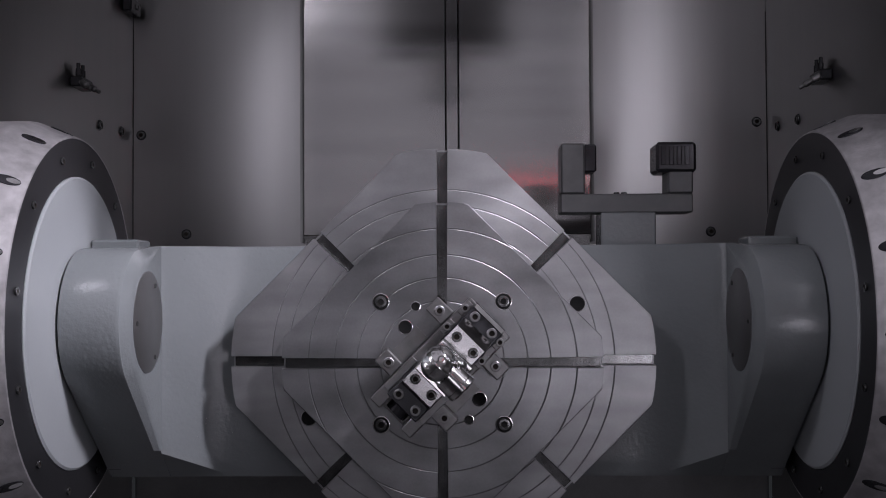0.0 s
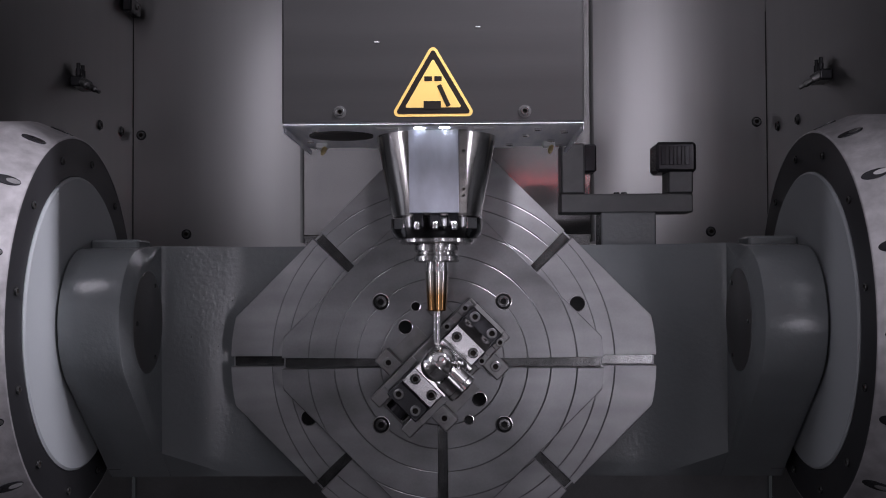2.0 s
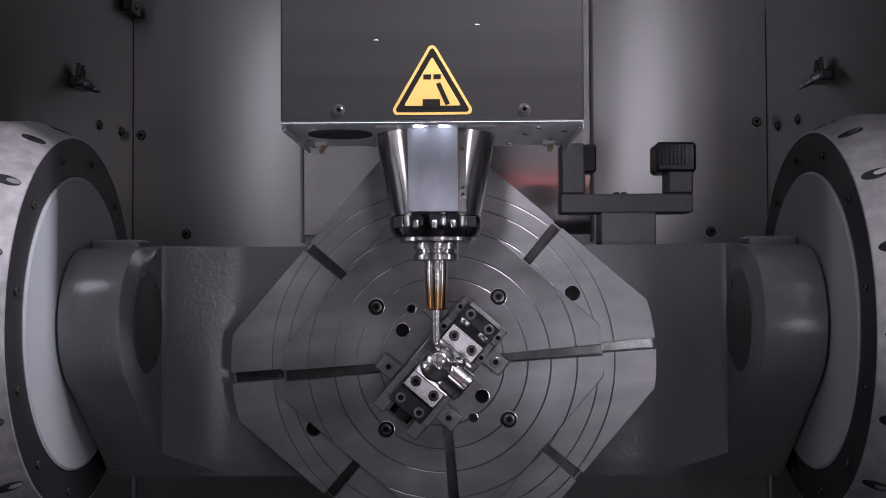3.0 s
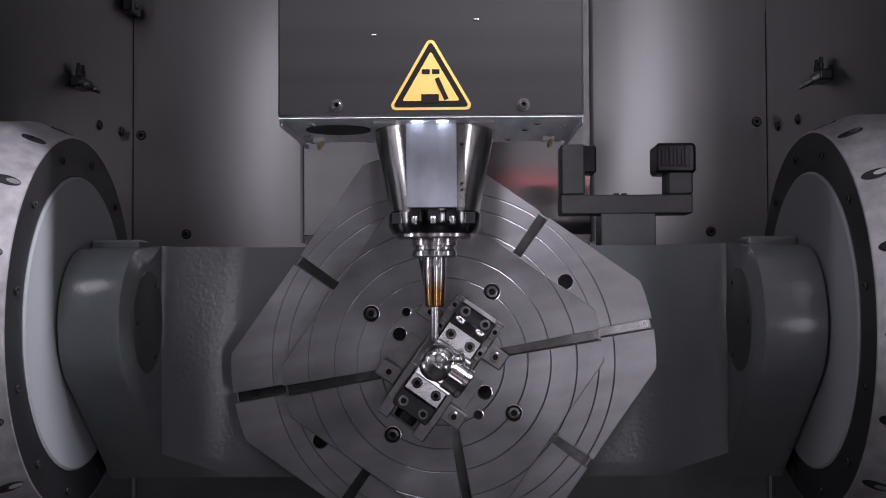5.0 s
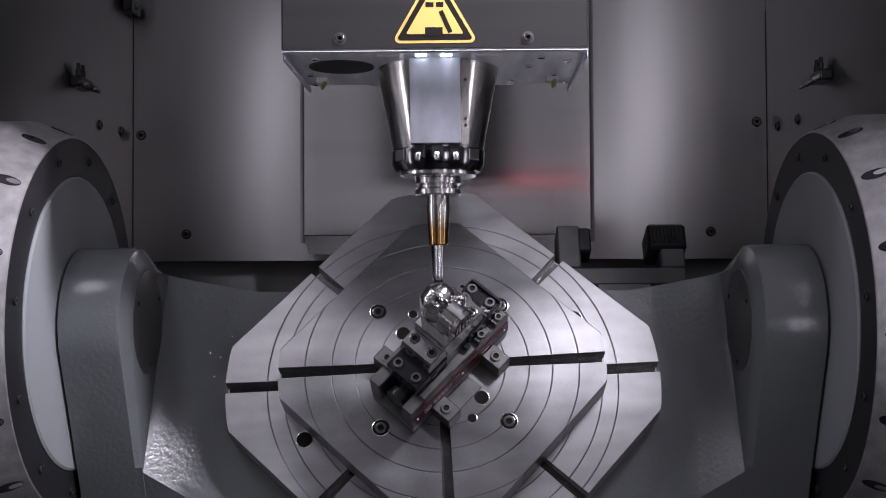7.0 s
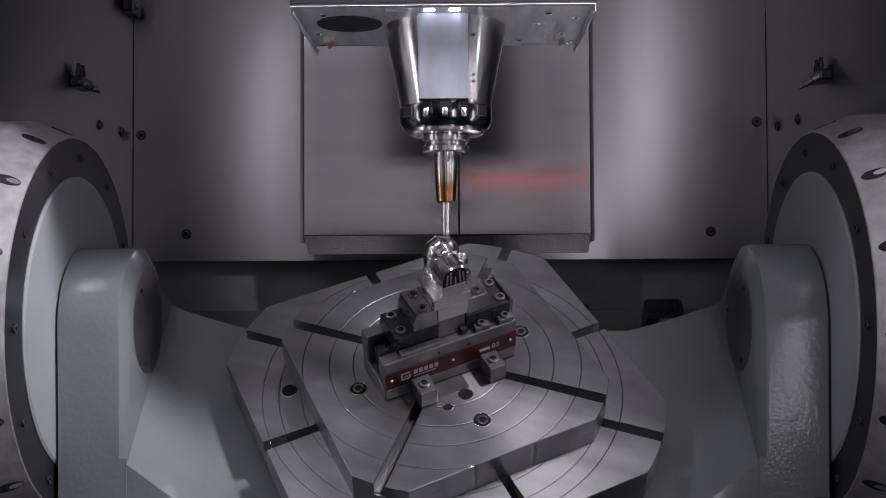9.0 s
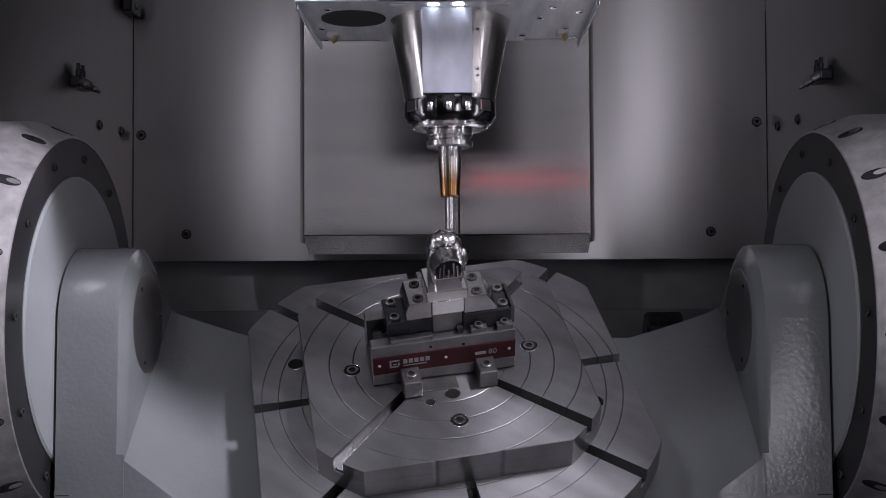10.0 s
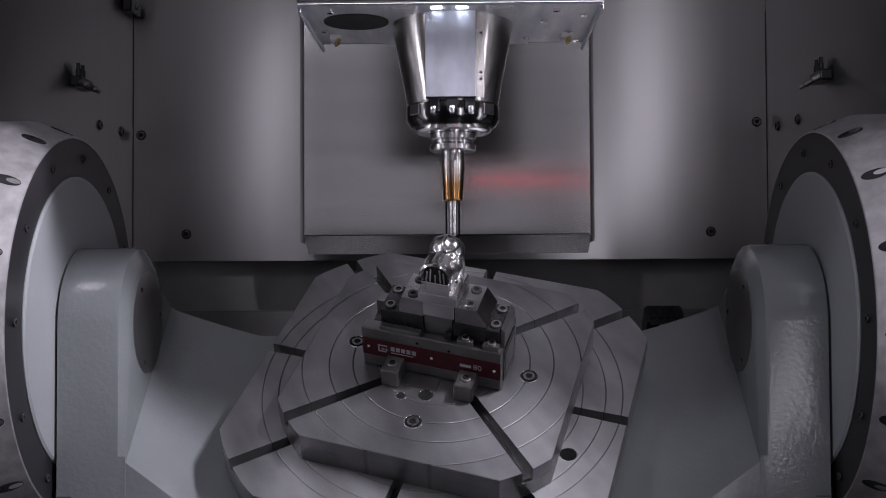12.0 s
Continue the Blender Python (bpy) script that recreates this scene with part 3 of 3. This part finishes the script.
def workpiece():
    t = thing("milled_workpiece", pose(0, 0, 0), "polished aluminium domed workpiece with milled ribs", "workpiece")
    part("stock", box((-0.0163, -0.0285, 0.103), (0.0283, 0.0275, 0.1262), 0.001), M_BRIGHT, t)
    part("shoulder", box((-0.0225, -0.0300, 0.1264), (0.0335, 0.0275, 0.1435), 0.0015), M_BRIGHT, t)
    part("neck", prism([(-0.015, -0.020), (-0.010, -0.029), (0.022, -0.029), (0.027, -0.020), (0.027, 0.020), (0.020, 0.026), (-0.008, 0.026), (-0.015, 0.020)], 0.1437, 0.1695, 0.003), M_BRIGHT, t)
    # domed rear with a shallow crease
    r, top = 0.0235, 0.2125
    prof = [(r * 0.94, 0.150), (r, 0.166), (r * 1.01, 0.182), (r, top - r)]
    prof += [(r * math.cos(a), top - r + r * math.sin(a)) for a in np.linspace(0.12, 1.5, 14)]
    bm = lathe(prof, 64)
    for v in bm.verts:
        x, y, z = v.co
        crease = 0.0030 * math.exp(-((z - 0.196 - 0.25 * x) / 0.0035) ** 2) * (1 if y < 0.008 else 0.3)
        k = 1 - crease / max(0.006, math.hypot(x, y))
        wave_ = 0.0010 * math.sin(x * 380 + z * 160) * (1 if z > 0.175 else 0.3)
        v.co = Vector((0.008 + x * k * 1.04, 0.0095 + y * k, z + wave_))
    part("rear_dome", bm, M_BRIGHT, t)

    def arch(w, z0, zs, h, n=18):
        """Round-headed outline in u and z."""
        return [(0.006 - w, z0), (0.006 + w, z0)] + [(0.006 + w * math.cos(a), zs + h * math.sin(a)) for a in np.linspace(0, math.pi, n)]

    stand = pose(0, 0, 0, 90, 0, 0)
    part("front_body", prism(arch(0.0215, 0.1690, 0.1815, 0.0200), 0.0105, 0.0350, 0.005, None, stand), M_BRIGHT, t)
    brow = bmesh.new()
    ring = [[brow.verts.new((0.006 + q * 0.0220 * math.cos(a), -y_, 0.1815 + q * 0.0205 * math.sin(a))) for q, y_ in ((1.0, 0.0315), (1.02, 0.0375), (0.90, 0.0395), (0.82, 0.0370), (0.82, 0.0315))] for a in np.linspace(-0.25, math.pi + 0.25, 26)]
    for p, q in zip(ring, ring[1:]):
        for i in range(5):
            brow.faces.new((p[i], p[(i + 1) % 5], q[(i + 1) % 5], q[i]))
    brow.faces.new(ring[0][::-1])
    brow.faces.new(ring[-1])
    part("brow", brow, M_BRIGHT, t)
    # Black panel on the bright front gives the slots between ribs their shade.
    face = part("rib_shade_panel", prism(arch(0.0168, 0.1710, 0.1820, 0.0150), 0.0345, 0.0358, 0.0004, None, stand), M_BLACK, t, "black panel standing for the shaded slots between the milled ribs")
    for u, h, lean in ((-0.0125, 0.0170, -5), (-0.0072, 0.0215, -3), (0.0, 0.0120, 0), (0.0072, 0.0215, 3), (0.0125, 0.0170, 5)):
        part("rib", box((-0.0013, -0.0382, 0.0), (0.0013, -0.0354, h), 0.0006, None, pose(0.006 + u, 0, 0.1722, 0, -lean, 0)), M_BRIGHT, face)
    part("sill", box((-0.0135, -0.0395, 0.1680), (0.0255, -0.0300, 0.1718), 0.0008), M_BRIGHT, t)
    part("side_lobe", lathe([(0.0095 * math.cos(a), 0.020 * math.sin(a)) for a in np.linspace(-1.5, 1.5, 14)], 28, None, pose(0.026, -0.012, 0.178, 0, 12, 0)), M_BRIGHT, t)
    part("key", box((0.014, -0.005, 0.158), (0.0300, 0.0035, 0.194), 0.0015), M_BRIGHT, t)
    return t


# ---------------------------------------------------------------- spindle head
def rounded_triangle(cx, cy, side, radius, n=6):
    pts = []
    inr = side / (2 * math.sqrt(3))
    for k in range(3):
        a = 90 + 120 * k
        d = 2 * (inr - radius)
        ox, oy = cx + d * math.cos(radians(a)), cy + d * math.sin(radians(a))
        for i in range(n + 1):
            b = a - 60 + 120 * i / n
            pts.append((ox + radius * math.cos(radians(b)), oy + radius * math.sin(radians(b))))
    return pts


def spindle_head():
    t = thing("spindle_head", pose(0, 0, 0), "dark stainless spindle head with yellow warning sign", "spindle head")
    body = part("housing", box((-0.188, -0.111, 0.0), (0.1855, 0.13, 0.70), 0.0025), M_HOUSING, t)
    for x, z in ((-0.116, 0.0142), (0.1122, 0.0135)):
        m = pose(x, -0.111, z, 90, 0, 0)
        part("washer", lathe([(0.0078, 0), (0.0076, 0.001), (0.005, 0.0012)], 28, None, m), M_STEEL, body)
        part("housing_screw", bolt(0.0052, 0.003, None, m), M_BOLT, body)
    for x, z in ((-0.07, 0.1), (0.055, 0.118)):
        part("chip", box((x - 0.003, -0.1122, z), (x + 0.003, -0.1108, z + 0.0012), 0.0003), M_WHITE, body, "small swarf chip")
    up = pose(0, -0.111, 0, 90, 0, 0)
    cz = 0.009 + 0.1 / (2 * math.sqrt(3))
    sign = part("warning_sign", prism(rounded_triangle(-0.0006, cz + 0.0005, 0.106, 0.006), 0.0, 0.0006, 0, None, up), M_YELLOW, t, "yellow triangular warning sign")
    part("sign_border", prism(rounded_triangle(-0.0006, cz + 0.0005, 0.094, 0.003), 0.0007, 0.0009, 0, None, up), M_INK_SHADE, sign, "black border")
    part("sign_field", prism(rounded_triangle(-0.0006, cz + 0.0012, 0.070, 0.0015), 0.0010, 0.0012, 0, None, up), M_YELLOW, sign)
    part("symbol_block", box((-0.0125, 0.0165, 0.0013), (0.009, 0.0270, 0.0015), 0, None, up), M_INK_SHADE, sign)
    bar = box((-0.0115, 0.0515, 0.0013), (-0.002, 0.0575, 0.0015), 0, None, up)
    box((0.001, 0.0515, 0.0013), (0.0100, 0.0575, 0.0015), 0, bar, up)
    part("symbol_bar", bar, M_INK_SHADE, sign)
    part("symbol_bar", box((-0.0028, -0.0145, 0.0013), (0.0028, 0.0145, 0.0015), 0, None, up @ pose(0.0125, 0.0335, 0, 0, 0, 24)), M_INK_SHADE, sign)
    under = part("under_plate", box((-0.1875, -0.1105, -0.004), (0.185, 0.105, -0.0005), 0.001), M_UNDER, t, "bright milled underside plate")
    for x0, x1 in ((-0.1872, -0.1835), (0.181, 0.1847)):
        part("side_flange", box((x0, -0.108, -0.0105), (x1, 0.130, -0.0042), 0.0008), M_UNDER, under)
    for x0, x1 in ((-0.100, -0.075), (0.075, 0.105)):
        part("rear_plate", box((x0, 0.1052, -0.004), (x1, 0.117, -0.0005), 0.0008), M_UNDER, under)
    part("vent", lathe([(0.042, -0.001), (0.0415, 0.002), (0.038, 0.0022), (0.01, 0.0012)], 48, None, pose(-0.123, -0.03, -0.004, 180, 0, 0)), M_RUBBER, under, "round black vent grille")
    for x in (-0.058, 0.062):
        part("clip", box((x - 0.014, -0.104, -0.0065), (x + 0.014, -0.092, -0.0038), 0.001), M_WHITE, under, "pale oblong plug")
    for x, y in ((-0.15, -0.085), (-0.17, 0.02), (0.13, -0.085), (0.165, -0.06), (0.118, -0.03), (0.155, 0.03), (0.10, 0.07), (-0.07, 0.07), (0.17, 0.085), (-0.172, 0.09)):
        part("plate_screw", bolt(0.0048, 0.003, None, pose(x, y, -0.0042, 180, 0, 0)), M_BRIGHT, under)
    for x in (-0.158, 0.153):
        noz = part("nozzle_block", box((x - 0.008, 0.042, -0.012), (x + 0.008, 0.060, -0.0042), 0.0015), M_WHITE, under, "pale plastic nozzle block")
        part("nozzle_tip", lathe([(0.0035, 0), (0.0035, 0.008), (0.0018, 0.012)], 14, None, pose(x + 0.004, 0.045, -0.011, 155, 20, 0)), M_BRASS, noz, "brass nozzle tip")
    part("nose", lathe([(0.0795, -0.0035), (0.078, -0.012), (0.0595, -0.109), (0.058, -0.111)], 72), M_CONE, t, "turned steel spindle nose")
    pan = bmesh.new()
    vs = [pan.verts.new(p) for p in ((-0.033, -0.0835, -0.004), (0.030, -0.0835, -0.004), (0.030, -0.0655, -0.1085), (-0.033, -0.0655, -0.1085), (-0.033, -0.06, -0.004), (0.030, -0.06, -0.004), (0.030, -0.045, -0.1085), (-0.033, -0.045, -0.1085))]
    for f_ in ((0, 1, 2, 3), (4, 7, 6, 5), (0, 4, 5, 1), (3, 2, 6, 7), (0, 3, 7, 4), (1, 5, 6, 2)):
        pan.faces.new([vs[i] for i in f_])
    bmesh.ops.bevel(pan, geom=pan.edges[:], offset=0.0008, segments=1, affect="EDGES")
    panel = part("nose_panel", pan, M_FACE, t, "flat bright front panel")
    for x in (-0.018, 0.013):
        part("head_lamp", box((x - 0.0065, -0.1015, -0.0054), (x + 0.0065, -0.0955, -0.0042), 0.0004), M_LED, t, "small glowing white head lamp")
    strip = bmesh.new()
    vs = [strip.verts.new(p) for p in ((0.0305, -0.0815, -0.004), (0.0405, -0.0775, -0.004), (0.0405, -0.0595, -0.1085), (0.0305, -0.0640, -0.1085))]
    bmesh.ops.solidify(strip, geom=[strip.faces.new(vs)], thickness=0.012)
    st = part("side_strip", strip, M_CONE, t)
    for z in (-0.03, -0.078, -0.086):
        part("strip_hole", lathe([(0.002, -0.002), (0.002, 0.001), (0.0008, 0.001)], 12, None, pose(0.036, -0.0785 + (z + 0.004) * -0.17, z, 78, 0, 18)), M_INK_SHADE, st)
    ring = part("nozzle_ring", lathe([(0.057, -0.110), (0.0605, -0.113), (0.0605, -0.130), (0.055, -0.139), (0.045, -0.141)], 64), M_NOZZLE, t, "dark polished coolant nozzle ring")
    for a in (-111, -90, -69):
        c, s_ = math.cos(radians(a)), math.sin(radians(a))
        part("nozzle_holder", box((-0.007, -0.004, -0.126), (0.007, 0.005, -0.108), 0.001, None, pose(0.0595 * c, 0.0595 * s_, 0, 0, 0, a + 90)), M_BLACK, ring)
        part("nozzle", lathe([(0.0042, 0), (0.0048, 0.004), (0.0036, 0.009), (0.0016, 0.0095)], 16, None, pose(0.0645 * c, 0.0645 * s_, -0.1205, 160, 0, a + 90)), M_BRIGHT, ring, "chrome coolant nozzle")
    for a in (-142, -40):
        c, s_ = math.cos(radians(a)), math.sin(radians(a))
        part("ring_flat", box((-0.010, -0.002, -0.127), (0.010, 0.002, -0.113), 0.0008, None, pose(0.0597 * c, 0.0597 * s_, 0, 0, 0, a + 90)), M_BRIGHT, ring)
    part("end_ring", lathe([(0.050, -0.139), (0.050, -0.144), (0.046, -0.1465), (0.03, -0.1465)], 64), M_TURNED, t)
    part("holder_flange", lathe([(0.026, -0.145), (0.030, -0.147), (0.030, -0.154), (0.0265, -0.157), (0.0265, -0.159), (0.030, -0.162), (0.030, -0.168), (0.028, -0.170), (0.015, -0.170)], 48), M_TURNED, t, "polished tool holder flange")
    part("holder_collar", lathe([(0.0148, -0.169), (0.0148, -0.1815), (0.0155, -0.183)], 40), M_TURNED, t)
    part("holder_taper", lathe([(0.0157, -0.182), (0.0125, -0.233), (0.011, -0.2345), (0.004, -0.2345)], 40), M_BRONZE, t, "bronze heat-tinted tool holder")
    part("cutter", lathe([(0.0053, -0.233), (0.0053, -0.2745), (0.0046, -0.2775), (0.003, -0.2795), (0.0008, -0.2802)], 24), M_TURNED, t, "slim ball-nose milling cutter")
    return t


# ---------------------------------------------------------------- wall fittings
def coolant_fitting(side, y, z):
    t = thing("coolant_fitting", pose(side * HX, y, z, 0, 0, 0 if side < 0 else 180), "dark coolant nozzle cluster bolted to the side wall", "nozzle", "wall nozzles")
    part("manifold", box((-0.001, -0.034, -0.012), (0.022, 0.030, 0.008), 0.003), M_BLACK, t)
    for yy in (-0.022, 0.002):
        part("stub", lathe([(0.005, 0), (0.005, 0.015), (0.0035, 0.016), (0.0035, 0.026)], 16, None, pose(0.012, yy, 0.007)), M_BLACK, t)
    for yy in (0.022, -0.028):
        part("spout", lathe([(0.006, 0), (0.006, 0.015), (0.004, 0.018), (0.004, 0.026), (0.0025, 0.027)], 16, None, pose(0.018, yy, -0.003, 0, 118, -20)), M_STEEL, t)
    return t


coolant_fitting(-1, 0.415, 1.432)
coolant_fitting(1, 0.37, 1.425)


def hook(side):
    t = thing("cable_bracket", pose(side * (HX - 0.001), 0.72, 1.655), "small black cable bracket in the wall corner", "bracket")
    part("plate", box((min(0, -side * 0.02), -0.03, -0.02), (max(0, -side * 0.02), 0.04, 0.012), 0.003), M_BLACK, t)
    part("arm", lathe([(0.005, 0), (0.005, 0.1), (0.003, 0.102)], 12, None, pose(-side * 0.012, -0.02, 0.008, 40, 0, 0)), M_RUBBER, t)
    part("screw", bolt(0.006, 0.005, None, pose(-side * 0.018, 0.01, -0.004, 0, -90 * side, 0)), M_STEEL, t)
    return t


hook(-1)
for side in (-1, 1):
    x0, x1 = sorted((side * (HX + 0.001), side * (HX - 0.0012)))
    structure("trim", box((x0, WALL_Y - 0.0015, 1.105), (x1, WALL_Y + 0.001, 1.64)), M_RUBBER, "dark sealing seam in the wall corner", "seam")


def wall_screw(m):
    t = thing("wall_screw", m, "dark screw head in the sheet wall", "screw", "wall screws")
    part("head", bolt(0.0085, 0.005), M_BOLT, t)
    part("washer", lathe([(0.011, 0), (0.0105, 0.0012), (0.008, 0.0014)], 20), M_BLACK, t)
    return t


first = wall_screw(pose(-0.5716, WALL_Y, 1.164, 90, 0, 0))
for x, z in ((0.5656, 1.163), (-0.671, 1.381), (0.667, 1.40)):
    copy_thing(first, pose(x, WALL_Y, z, 90, 0, 0))
for side in (-1, 1):
    for y, z in ((0.55, 1.372), (0.69, 1.378)):
        copy_thing(first, pose(side * HX, y, z, 0, -90 * side, 0))

table, plate, clampvise, work, spindle = rotary_table(), pallet_plate(), vise(), workpiece(), spindle_head()


# ---------------------------------------------------------------- what moves
TILT = [(0.0, 90.0), (3.2, 90.0), (4.0, 90.0), (4.8, 89.9), (5.0, 89.6), (5.5, 83.5), (6.0, 76.7), (6.5, 69.8), (7.0, 62.9), (7.2, 60.1), (8.0, 50.2), (8.5, 45.0), (9.0, 41.2),
        (9.5, 38.9), (10.0, 37.5), (10.5, 36.9), (11.0, 36.9), (11.5, 37.9), (12.0, 39.3)]
TURN = [(0.0, 0.0), (2.2, 0.0), (2.5, 0.9), (3.0, 4.5), (3.5, 7.6), (4.0, 9.4), (4.5, 10.1), (5.0, 9.9), (5.5, 9.2), (6.0, 7.5), (6.5, 5.5), (7.0, 2.9), (7.2, 1.9), (8.0, -5.3),
        (8.5, -12.0), (9.0, -18.9), (9.5, -25.9), (10.0, -33.4), (10.5, -40.4), (11.0, -48.2), (11.5, -55.0), (12.0, -61.7)]
HEAD = [(0.0, -0.0044, -0.249, 1.713), (0.2, -0.0044, -0.249, 1.706), (0.3, -0.0044, -0.249, 1.686), (0.4, -0.0044, -0.249, 1.645), (0.5, -0.0044, -0.249, 1.542), (0.6, -0.0044, -0.249, 1.44),
        (0.7, -0.0044, -0.249, 1.358), (0.8, -0.0044, -0.249, 1.285), (0.9, -0.0044, -0.249, 1.2665), (1.0, -0.0044, -0.247, 1.266), (1.1, -0.0043, -0.24, 1.264), (1.3, -0.004, -0.188, 1.259),
        (1.5, -0.0038, -0.1666, 1.2563), (2.0, -0.003, -0.166, 1.2533), (2.5, -0.0026, -0.1662, 1.2541), (3.0, -0.0039, -0.1703, 1.2549), (4.0, -0.0049, -0.176, 1.256), (5.0, -0.0053, -0.1805, 1.2593),
        (5.5, -0.0046, -0.1848, 1.2777), (6.0, -0.0033, -0.1883, 1.2993), (6.5, -0.002, -0.1892, 1.3191), (7.0, 0.0, -0.1895, 1.3394), (7.2, 0.0007, -0.1895, 1.3475), (8.0, 0.0052, -0.1896, 1.376),
        (8.5, 0.008, -0.1896, 1.388), (9.0, 0.0103, -0.1896, 1.3951), (9.5, 0.013, -0.188, 1.3991), (10.0, 0.0154, -0.187, 1.4027), (10.5, 0.0172, -0.1871, 1.4037), (11.0, 0.0183, -0.1885, 1.4033),
        (11.5, 0.0191, -0.1912, 1.4008), (12.0, 0.0194, -0.1931, 1.3969)]


def along(rows, t):
    """Smooth value between the rows (monotone cubic)."""
    i = max(k for k in range(len(rows) - 1) if rows[k][0] <= t + 1e-9)

    def slope(k):
        if k <= 0 or k >= len(rows) - 1:
            return 0.0
        a = (rows[k][1] - rows[k - 1][1]) / (rows[k][0] - rows[k - 1][0])
        b = (rows[k + 1][1] - rows[k][1]) / (rows[k + 1][0] - rows[k][0])
        return 0.0 if a * b <= 0 else 2 * a * b / (a + b)
    (t0, v0), (t1, v1) = rows[i][:2], rows[i + 1][:2]
    h = t1 - t0
    u = min(1.0, max(0.0, (t - t0) / h))
    return v0 * (1 + 2 * u) * (1 - u) ** 2 + slope(i) * h * u * (1 - u) ** 2 + v1 * u * u * (3 - 2 * u) + slope(i + 1) * h * u * u * (u - 1)


def motions():
    times = [k / 10 for k in range(121)]
    swing = {t: pose(0, 0, AXIS_Z, along(TILT, t), 0, 0) for t in times}
    walk(cradle, [(t, swing[t]) for t in times])
    walk(table, [(t, swing[t] @ pose(0, TABLE_Y, TABLE_Z, 0, 0, along(TURN, t))) for t in times])
    walk(plate, [(t, swing[t] @ pose(0, TABLE_Y, PLATE_Z, 0, 0, along(TURN, t))) for t in times])
    walk(clampvise, [(t, swing[t] @ pose(0, TABLE_Y, PLATE_Z + 0.0004, 0, 0, 45 + along(TURN, t))) for t in times])
    walk(work, [(t, swing[t] @ pose(0, TABLE_Y, PLATE_Z + 0.0004, 0, 0, 45 + along(TURN, t))) for t in times])
    xs, ys, zs = ([(r[0], r[k]) for r in HEAD] for k in (1, 2, 3))
    walk(spindle, [(t, pose(along(xs, t), along(ys, t), along(zs, t))) for t in times])


motions()
